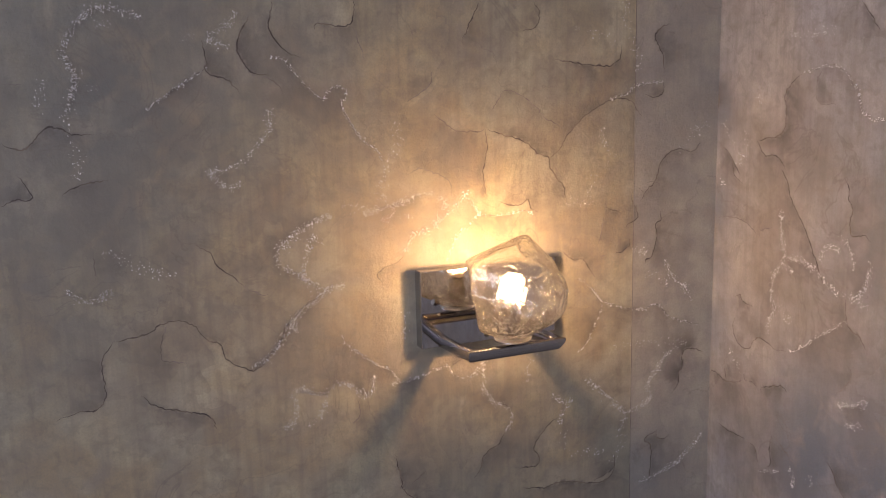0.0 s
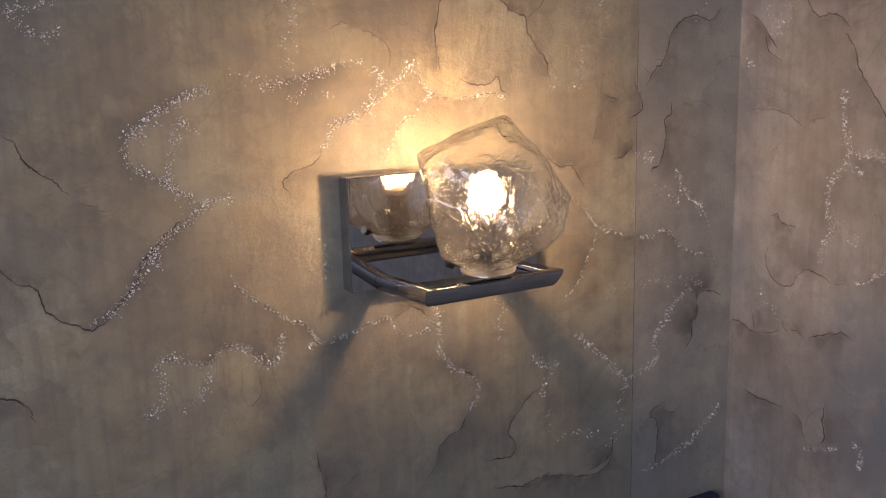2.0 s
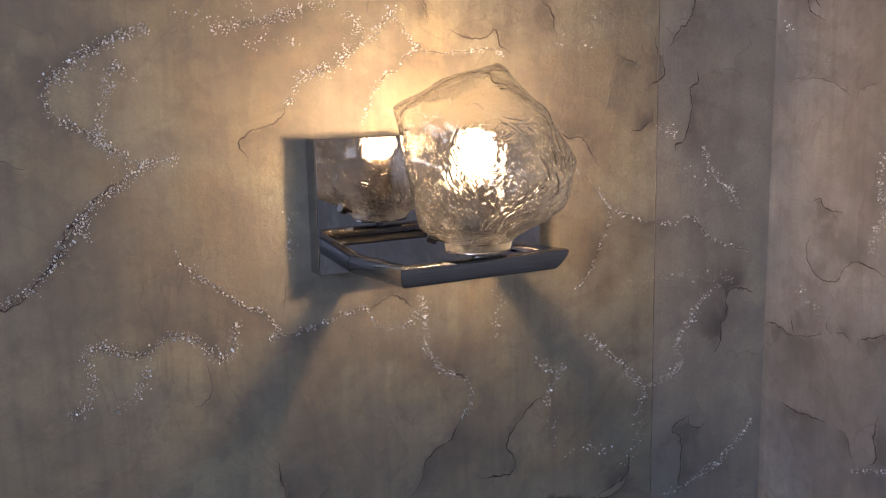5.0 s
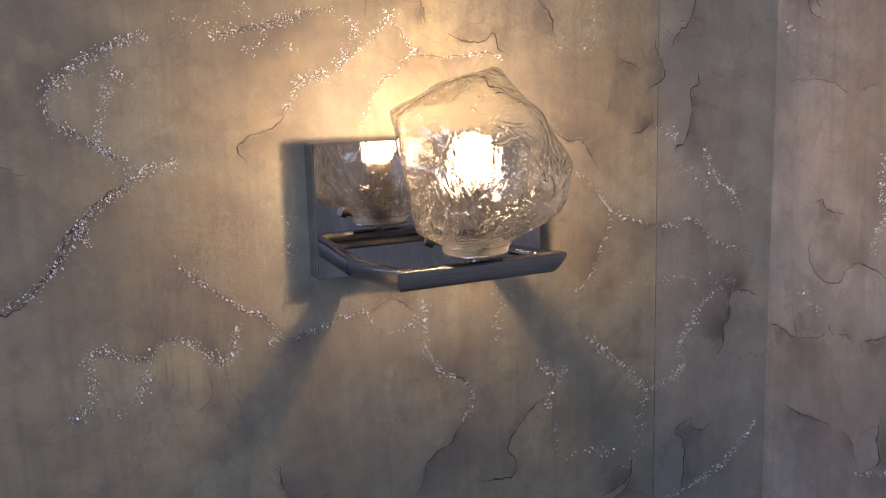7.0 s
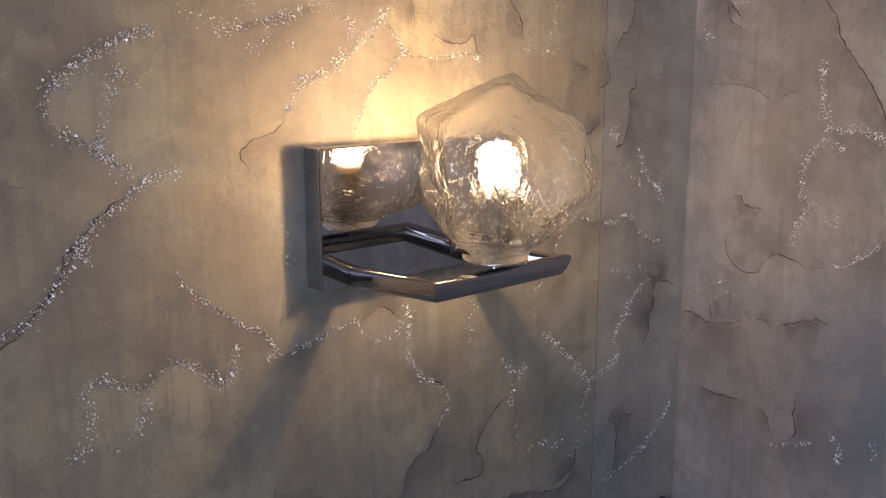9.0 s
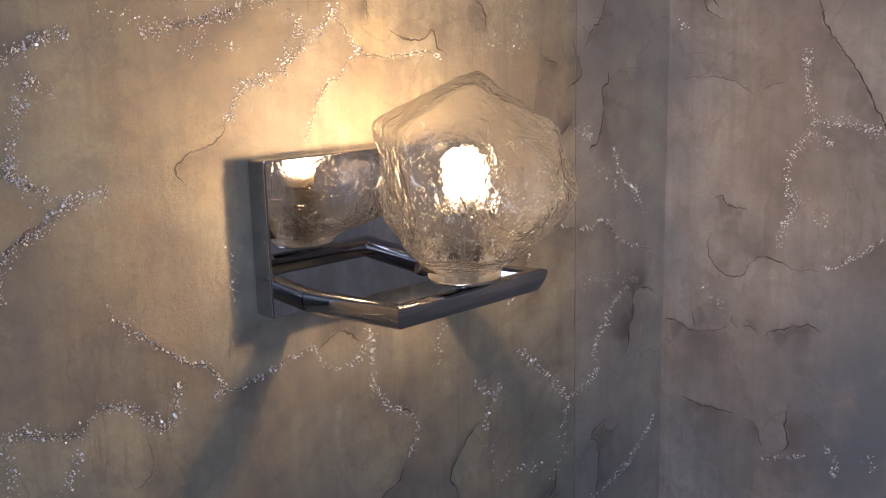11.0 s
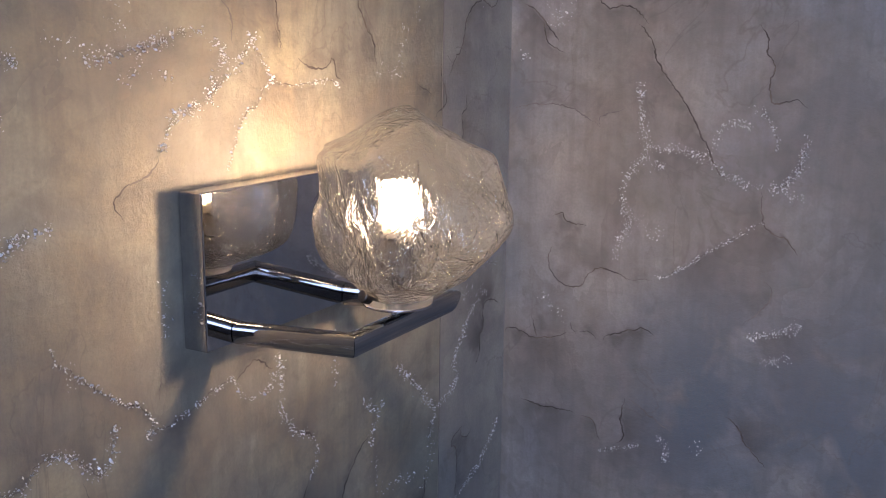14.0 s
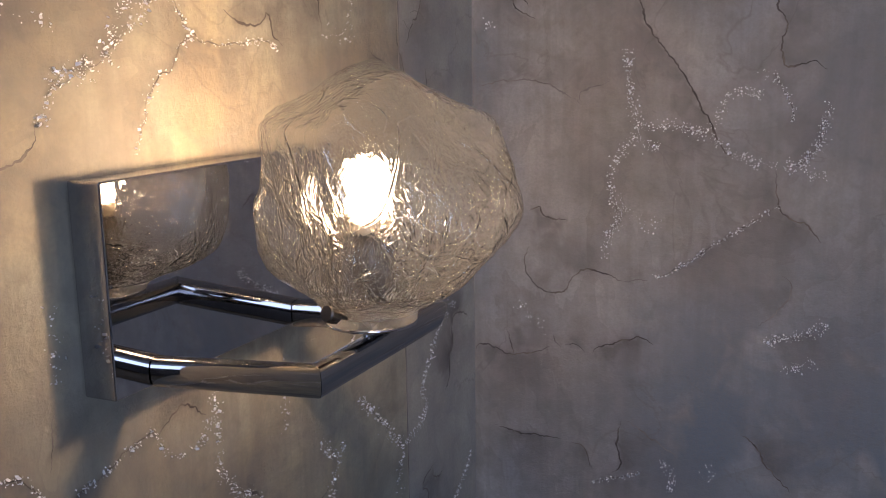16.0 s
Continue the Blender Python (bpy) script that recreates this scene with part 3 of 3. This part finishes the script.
def wall_grid(wall, lo, hi, fine_lo, fine_hi, name, label):
    """A papered wall whose front is finely divided where the pattern shows, carrying its ink, cool washes with shade
    and pale pools with light painted in.
    """
    step = 0.004
    u = np.r_[lo, np.arange(fine_lo, fine_hi, step), hi]
    z = np.r_[0.0, np.arange(0.90, 1.80, step), ROOF]
    uu, zz = np.meshgrid(u, z)
    flat = np.stack([uu.ravel(), zz.ravel()], 1)
    ink, cool, pale = np.zeros(len(flat)), np.zeros(len(flat)), np.zeros(len(flat))
    rng = np.random.default_rng(5 if wall == "N" else 9)
    for w, kind, path in PATHS:
        if w != wall or kind in "gs":
            if w == wall and kind == "g":
                rng.random(3)
            continue
        depth = {"c": 0.85, "m": 0.66, "b": 0.6, "f": 0.55}[kind] * rng.uniform(0.6, 1.15)
        reach, side = rng.uniform(0.010, 0.036), rng.choice((-1.0, 1.0))
        near = np.where((np.abs(flat - (path.min(0) + path.max(0)) / 2) < (path.max(0) - path.min(0)) / 2 + 0.08).all(1))[0]
        if not len(near):
            continue
        pts, normal = path[::2], sides(path)[::2]
        gap = flat[near][:, None] - pts[None]
        dist = np.linalg.norm(gap, axis=2)
        k = dist.argmin(1)
        rows = np.arange(len(near))
        which = np.sign((gap[rows, k] * normal[k]).sum(1)) * side
        d = dist[rows, k]
        ends = np.minimum(k, len(pts) - 1 - k) / max(len(pts) / 4, 1)
        fade = np.clip(ends, 0.15, 1)
        ink[near] = np.maximum(ink[near], depth * fade * np.where(which > 0, np.exp(-d / reach), 0.40 * np.exp(-d / 0.0035)))
        pale[near] = np.maximum(pale[near], 0.42 * depth * fade * np.where(which > 0, 0, np.exp(-d / (1.3 * reach))))
    for w, x, h, r, depth in SHADE_WASHES:
        if w == wall:
            cool = np.maximum(cool, depth * np.exp(-(((flat[:, 0] - x / 1000) / (r / 1000)) ** 2 + ((flat[:, 1] - h / 1000) / (1.5 * r / 1000)) ** 2) / 1.6))
    for w, x, h, r, depth in LIGHT_POOLS:
        if w == wall:
            pale = np.maximum(pale, depth * np.exp(-(((flat[:, 0] - x / 1000) / (r / 1000)) ** 2 + ((flat[:, 1] - h / 1000) / (1.5 * r / 1000)) ** 2) / 1.6))
    n, cols = len(flat), len(u)
    r, c = np.meshgrid(np.arange(len(z) - 1), np.arange(cols - 1), indexing="ij")
    i = (r * cols + c).ravel()
    quads = np.stack([i, i + 1, i + 1 + cols, i + cols], 1)
    front = place_on(wall, flat, 0.0)
    back = place_on(wall, [(lo, 0), (hi, 0), (hi, ROOF), (lo, ROOF)], -0.12)
    rim = [0, cols - 1, n - 1, n - cols]
    faces = [tuple(q) for q in quads] + [(n + 3, n + 2, n + 1, n), (rim[1], rim[0], n, n + 1), (rim[3], rim[2], n + 2, n + 3)]
    me = bpy.data.meshes.new(name)
    me.from_pydata([tuple(v) for v in np.concatenate([front, back])], [], faces)
    for key, values in (("ink", ink), ("cool", cool), ("pale", pale)):
        at = me.attributes.new(key, "FLOAT", "POINT")
        at.data.foreach_set("value", np.r_[values, np.zeros(4)])
    me.materials.append(PAPER_N if wall == "N" else PAPER_E)
    me.update()
    return tagged(new(name, me), label, "wall", kind="structure")


def printed_lines(wall, kinds, mat, parent, name, label, widest):
    verts, faces = [], []
    for n, (w, kind, path) in enumerate(PATHS):
        if w != wall or kind not in kinds:
            continue
        across = sides(path)
        m = len(path)
        half = np.array([widest * (0.30 + 0.9 * abs(noise.noise(Vector((n * 5.1, k * 0.16, 1.0)))) + 0.35 * abs(noise.noise(Vector((n * 2.3, k * 0.6, 8.0))))) for k in range(m)])
        half *= {"c": 1.3, "m": 0.55, "b": 0.25, "f": 0.95}[kind] * np.clip(np.minimum(np.arange(m), np.arange(m)[::-1]) / 9.0 + 0.12, 0, 1)
        left, right = place_on(wall, path + across * half[:, None], 0.00025), place_on(wall, path - across * half[:, None], 0.00025)
        at = len(verts)
        for a, b in zip(left, right):
            verts += [a, b]
        order = (0, 1, 3, 2) if wall == "N" else (0, 2, 3, 1)
        faces += [tuple(at + 2 * k + o for o in order) for k in range(m - 1)]
    return from_arrays(name, verts, faces, mat, parent, label)


def glitter(wall, parent):
    """Loose silver flakes along the veins, each a small tilted leaf pressed into the paper."""
    rng = np.random.default_rng(21 if wall == "N" else 22)
    verts, faces = [], []
    for w, kind, path in PATHS:
        if w != wall or kind in "cf":
            continue
        per_mm, spread = {"b": (3.6, 0.0017), "g": (3.0, 0.0016), "m": (1.9, 0.0007), "s": (1.1, 0.0025)}[kind]
        length = np.linalg.norm(np.diff(path, axis=0), axis=1).sum() * 1000
        across = sides(path)
        clump = rng.random(6) * 0.9 + 0.35
        for _ in range(int(length * per_mm)):
            s = rng.random()
            k = int(s * (len(path) - 1))
            if rng.random() > clump[int(s * 5.99)]:
                continue
            mid = path[k] + across[k] * rng.normal(0, spread * (0.6 + 0.8 * clump[int(s * 5.99)])) + rng.normal(0, 0.0006, 2)
            size = rng.choice((0.00029, 0.00041, 0.00056, 0.00074, 0.00100), p=(0.30, 0.30, 0.22, 0.12, 0.06))
            a = rng.random() * 6.283
            lean = rng.normal(0, 0.75, 2)
            corners = [(math.cos(a + q) * size * rng.uniform(0.75, 1.15), math.sin(a + q) * size * rng.uniform(0.75, 1.15)) for q in (0, 1.57, 3.14, 4.71)]
            uv = [mid + np.array(c) for c in corners]
            proud = [0.0007 + c[0] * lean[0] + c[1] * lean[1] for c in corners]
            at = len(verts)
            verts += list(place_on(wall, uv, np.array(proud)))
            faces.append((at, at + 1, at + 2, at + 3) if wall == "N" else (at + 3, at + 2, at + 1, at))
    return from_arrays("glitter", verts, faces, GLITTER, parent, "silver glitter flakes along the veins")


wall_n = wall_grid("N", FAR_X - 0.1, CORNER, -0.66, CORNER - 0.003, "wall_north", "warm grey marbled wallpaper with dark veins and silver glitter")
wall_e = wall_grid("E", FAR_Y - 0.1, 0.0, -0.46, -0.003, "wall_east", "mauve grey marbled wallpaper with dark veins and silver glitter")
for wall, ob in (("N", wall_n), ("E", wall_e)):
    printed_lines(wall, "cmb", INK, ob, "printed_vein", "dark ink veins", 0.0008)
    printed_lines(wall, "f", FAINT_INK, ob, "faint_vein", "faint brown ink veins", 0.0009)
    glitter(wall, ob)
# the butt joint of two wallpaper lengths
part("seam", box((SEAM - 0.00035, PAPER_Y - 0.0004, 0.0), (SEAM + 0.00035, PAPER_Y + 0.001, ROOF - 0.01)), FAINT_INK, wall_n, "fine butt joint between wallpaper lengths")

# a dark board against the wall below
board = tagged(new("upholstered_board"), "dark navy cloth-covered board standing against the wallpapered wall", "board")
part("board_panel", box((-1.4, -0.020, 0.0), (0.354, -0.0057, 0.979), 0.002), NAVY, board)

# unseen shell, added to close the room and bounce its ambient light
structure("wall_south", box((FAR_X - 0.1, FAR_Y - 0.1, 0.0), (CORNER + 0.12, FAR_Y, ROOF)), PLASTER, "unseen plain grey plastered wall added to close the room")
structure("floor", box((FAR_X - 0.1, FAR_Y - 0.1, -0.1), (CORNER + 0.1, 0.1, 0.0)), FLOORING, "unseen plain wooden floor added to close the room below")
structure("ceiling", box((FAR_X - 0.1, FAR_Y - 0.1, ROOF), (CORNER + 0.1, 0.1, ROOF + 0.1)), PLASTER, "unseen plain white plaster ceiling added to close the room")
# added wall beside the viewer, unseen, with an assumed window opening
WY0, WY1, WZ0, WZ1 = -2.80, -1.00, 1.35, 2.45
bm = bmesh.new()
for lo, hi in (((FAR_Y, 0.0), (WY0, ROOF)), ((WY1, 0.0), (0.0, ROOF)), ((WY0, 0.0), (WY1, WZ0)), ((WY0, WZ1), (WY1, ROOF))):
    piece = box((FAR_X - 0.1, lo[0], lo[1]), (FAR_X, hi[0], hi[1]))
    tmp = mesh_of("tmp", piece)
    bm.from_mesh(tmp)
    bpy.data.meshes.remove(tmp)
structure("wall_west", bm, PLASTER, "unseen plain grey plastered wall, added, with an assumed window opening")
# this window is never in view; it only frames the fill's opening
window = tagged(new("assumed_window"), "unseen white painted window frame, assumed, around the daylight fill", "window", kind="structure")
for lo, hi in (((WY0, WZ0), (WY0 + 0.06, WZ1)), ((WY1 - 0.06, WZ0), (WY1, WZ1)), ((WY0 + 0.06, WZ0), (WY1 - 0.06, WZ0 + 0.06)), ((WY0 + 0.06, WZ1 - 0.06), (WY1 - 0.06, WZ1))):
    part("window_frame", box((FAR_X - 0.07, lo[0], lo[1]), (FAR_X - 0.02, hi[0], hi[1]), 0.004), FRAME_WHITE, window)

# ---------------------------------------------------------------- the wall lamp
lamp = tagged(new("wall_lamp"), "lit wall lamp with chrome plate and crumpled clear glass shade", "wall lamp")
PL, PR, PB, PT, PF = -0.086, 0.104, 1.2800, 1.3795, -0.0235
part("back_plate", box((PL, PF, PB), (PR, PAPER_Y - 0.0004, PT), 0.0011, 3), CHROME, lamp, "polished chrome box plate")

# the open frame: three mitred bars with a bulging outer face
FX0, FX1, FY = -0.0625, 0.068, -0.1165
RISE = 0.07              # the frame lifts a little towards its front
TOP = 1.2985


def bar(ends_at, sheared=(0.0, 0.0)):
    """One bar between two mitred ends: (corner, inward mitre) pairs. sheared: how far each end's outer side leans in towards its foot."""
    profile = [(0.0, 0.0), (0.0007, -0.0014), (0.0011, -0.0040), (0.0010, -0.0070), (0.0004, -0.0098), (-0.0010, -0.0120),
               (-0.0034, -0.0132), (-0.0080, -0.0134), (-0.0106, -0.0126), (-0.0114, -0.0105), (-0.0116, -0.0012), (-0.0110, -0.0002), (-0.0100, 0.0006), (-0.0075, 0.0013), (-0.0045, 0.0015), (-0.0020, 0.0011), (-0.0006, 0.0005)]
    bm = bmesh.new()
    rings = []
    for (corner, mitre), lean in zip(ends_at, sheared):
        ring = []
        for out, up in profile:
            deep = max(0.0, 1 + out / 0.0116) * lean * -up
            x, y = corner[0] - out * mitre[0] - deep, corner[1] - out * mitre[1]
            ring.append(bm.verts.new((x, y, TOP + up - (y - FY) * RISE)))
        rings.append(ring)
    n = len(profile)
    for k in range(n):
        bm.faces.new((rings[0][k], rings[0][(k + 1) % n], rings[1][(k + 1) % n], rings[1][k]))
    for cap in (bm.faces.new(rings[0][::-1]), bm.faces.new(rings[1])):
        for e in cap.edges:
            e.smooth = False
    bmesh.ops.recalc_face_normals(bm, faces=bm.faces)
    return bm


bracket = tagged(new("bracket"), "open chrome frame of three mitred bars")
bracket.parent = lamp
G = 0.0002
part("bar", bar([((FX0, PF - 0.0005), (1, 0)), ((FX0, FY + G), (1, 1))]), BAR_CHROME, bracket, smooth=True)
part("bar", bar([((FX0 + G, FY), (1, 1)), ((FX1 - G, FY), (-1, 1))], (0.0, 0.75)), BAR_CHROME, bracket, smooth=True)
part("bar", bar([((FX1, PF - 0.0005), (-1, 0)), ((FX1, FY + G), (-1, 1))], (0.75, 0.75)), BAR_CHROME, bracket, smooth=True)

# stem, cup, socket, bulb
AX = (-0.001, -0.108)
part("stem", lathe([(0.0045, -0.001), (0.0045, 0.006), (0.0038, 0.0065)], 24, (*AX, TOP)), CHROME, lamp)
part("cup", lathe([(0.021, 0.0056), (0.0225, 0.0060), (0.0225, 0.0072), (0.021, 0.0076)], 48, (*AX, TOP)), CHROME, lamp, smooth=True)
part("socket", lathe([(0.008, 0.0078), (0.0095, 0.009), (0.0095, 0.020), (0.0120, 0.0215), (0.0128, 0.024), (0.0128, 0.0335), (0.0118, 0.0350), (0.0118, 0.0370), (0.0112, 0.0385), (0.0106, 0.0470), (0.0092, 0.0490), (0.006, 0.0494)], 32, (*AX, TOP)), CERAMIC, lamp, "brown ceramic bulb socket", smooth=True)
part("bulb_base", lathe([(0.0075, 0.0496), (0.0098, 0.0502), (0.0100, 0.0560), (0.0085, 0.0572), (0.004, 0.0574)], 28, (*AX, TOP)), CAPSULE_BASE, lamp, "cream plastic base of the bulb", smooth=True)
bulb = part("bulb", lathe([(0.006, 0.0576), (0.0096, 0.0584), (0.0108, 0.0606), (0.0112, 0.0700), (0.0109, 0.0795), (0.0096, 0.0835), (0.006, 0.0855), (0.001, 0.0860)], 28, (*AX, TOP)), BULB, lamp, "glowing frosted capsule bulb", smooth=True)
bulb.visible_shadow = False
part("filament", lathe([(0.0025, 0.0615), (0.0052, 0.0630), (0.0056, 0.0665), (0.0056, 0.0745), (0.0050, 0.0780), (0.0025, 0.0800)], 12, (*AX, TOP)), FILAMENT, bulb, "white-hot light core", smooth=True)

# the crumpled glass shade: a lump of soft facets that runs into a short neck
FACETS = [
    (0.24, -0.44, 0.87, 0.0623), (0.32, -0.67, -0.67, 0.0539), (-0.23, 0.40, 0.89, 0.0611), (-0.58, 0.80, 0.14, 0.0520),
    (-0.73, 0.69, 0.04, 0.0522), (-0.72, 0.53, -0.44, 0.0483), (0.13, -0.70, -0.71, 0.0554), (0.62, -0.69, 0.37, 0.0628),
    (0.62, -0.37, 0.69, 0.0580), (-0.54, 0.53, -0.65, 0.0558), (0.44, -0.87, 0.23, 0.0670), (-0.50, 0.28, 0.82, 0.0613),
    (-0.90, 0.41, -0.15, 0.0456), (-0.19, 0.12, 0.97, 0.0637), (0.36, -0.83, 0.43, 0.0688), (0.72, -0.44, 0.54, 0.0573),
    (0.53, -0.49, -0.70, 0.0578), (0.79, -0.58, -0.20, 0.0622), (0.23, -0.85, -0.48, 0.0622), (0.61, -0.78, -0.14, 0.0666),
    (-0.62, -0.72, 0.30, 0.0560), (-0.75, -0.60, -0.28, 0.0560), (-0.35, -0.75, 0.56, 0.0590),
]
HEART = Vector((-0.001, -0.110, 1.360))
KNOBS = [(Vector(way).normalized(), width, rise) for way, width, rise in (
    ((-0.045, 0.025, 0.040), 0.30, 0.0055), ((0.027, -0.064, 0.0), 0.35, 0.0025), ((0.012, -0.057, 0.040), 0.28, 0.0030),
    ((0.025, 0.014, 0.070), 0.30, 0.0030), ((-0.034, 0.040, -0.005), 0.26, 0.0030), ((-0.030, 0.052, -0.030), 0.22, 0.0025),
    ((-0.040, 0.034, 0.020), 0.20, -0.0025), ((0.0, -0.050, -0.045), 0.4, 0.0015), ((-0.030, -0.045, 0.045), 0.3, -0.0025))]
NECK_Z, NECK_R = TOP + 0.0078, 0.0225


def nugget_radius(way, shrink):
    """Distance from the heart to the faceted skin along a way, with softened creases."""
    total = 0.0
    for nx, ny, nz, d in FACETS:
        c = (nx * way.x + ny * way.y + nz * way.z) / math.sqrt(nx * nx + ny * ny + nz * nz)
        if c > 0.05:
            total += (c / d) ** 60
    total += (1 / 0.072) ** 60
    return total ** (-1 / 60) - shrink


def shade_mesh(thickness=0.0010, level=6):
    bm = bmesh.new()
    for shell in (0, 1):
        made = bmesh.ops.create_icosphere(bm, subdivisions=level, radius=1.0)["verts"]
        for v in made:
            way = v.co.normalized()
            r = nugget_radius(way, shell * thickness)
            p = way * 9.0
            r += 0.0022 * noise.noise(p * 0.40 + Vector((3.1, 0.4, 7.7)))
            for mid, width, rise in KNOBS:
                r += rise * math.exp(-((way - mid).length / width) ** 2)
            fold = 1 - abs(noise.noise(p * 0.30 + Vector((1.0, 5.0, 2.0)))) * 6
            r += 0.0009 * max(0.0, fold) ** 3 + 0.00045 * noise.noise(p * 1.3 + Vector((4.0, 0.0, 1.0))) + 0.00022 * noise.noise(p * 3.4)
            co = HEART + way * r
            floor_z = NECK_Z + shell * thickness
            if co.z < floor_z:                      # flat foot
                co = HEART + (co - HEART) * ((HEART.z - floor_z) / max(HEART.z - co.z, 1e-6))
            lift = max(0.0, min(1.0, 1 - (co.z - floor_z) / 0.021))
            off = Vector((co.x - AX[0], co.y - AX[1], 0))
            far = NECK_R - shell * thickness
            if off.length > far and lift > 0:       # waist above the foot
                k = lift * lift * (3 - 2 * lift)
                off *= (1 - k) + k * far / off.length
                co.x, co.y = AX[0] + off.x, AX[1] + off.y
            v.co = co
        if shell:
            bmesh.ops.reverse_faces(bm, faces=list({f for v in made for f in v.link_faces}))
    return bm


shade = part("shade", shade_mesh(), GLASS, lamp, "clear crumpled glass shade like a lump of ice", smooth=True)
shade.visible_shadow = False

# the knurled screw that grips the neck
screw = new("screw")
screw.parent = lamp
bm = lathe([(0.0016, -0.006), (0.0016, 0.0), (0.0036, 0.0003), (0.0042, 0.001), (0.0042, 0.0062), (0.0036, 0.007), (0.0010, 0.007)], 28)
for v in bm.verts:
    v.co *= 1 + 0.06 * (1 if round(math.atan2(v.co.y, v.co.x) / (2 * math.pi / 28)) % 2 else -1) * (0.0005 < v.co.z < 0.0055)
way = Vector((-0.86, 0.28, 0.30)).normalized()
turn = Matrix.Translation((AX[0] - 0.0300, AX[1] + 0.0010, TOP + 0.0165)) @ way.to_track_quat("Z", "Y").to_matrix().to_4x4()
bmesh.ops.transform(bm, matrix=turn, verts=bm.verts)
part("screw_head", bm, SCREW_STEEL, screw, "knurled chrome thumb screw")
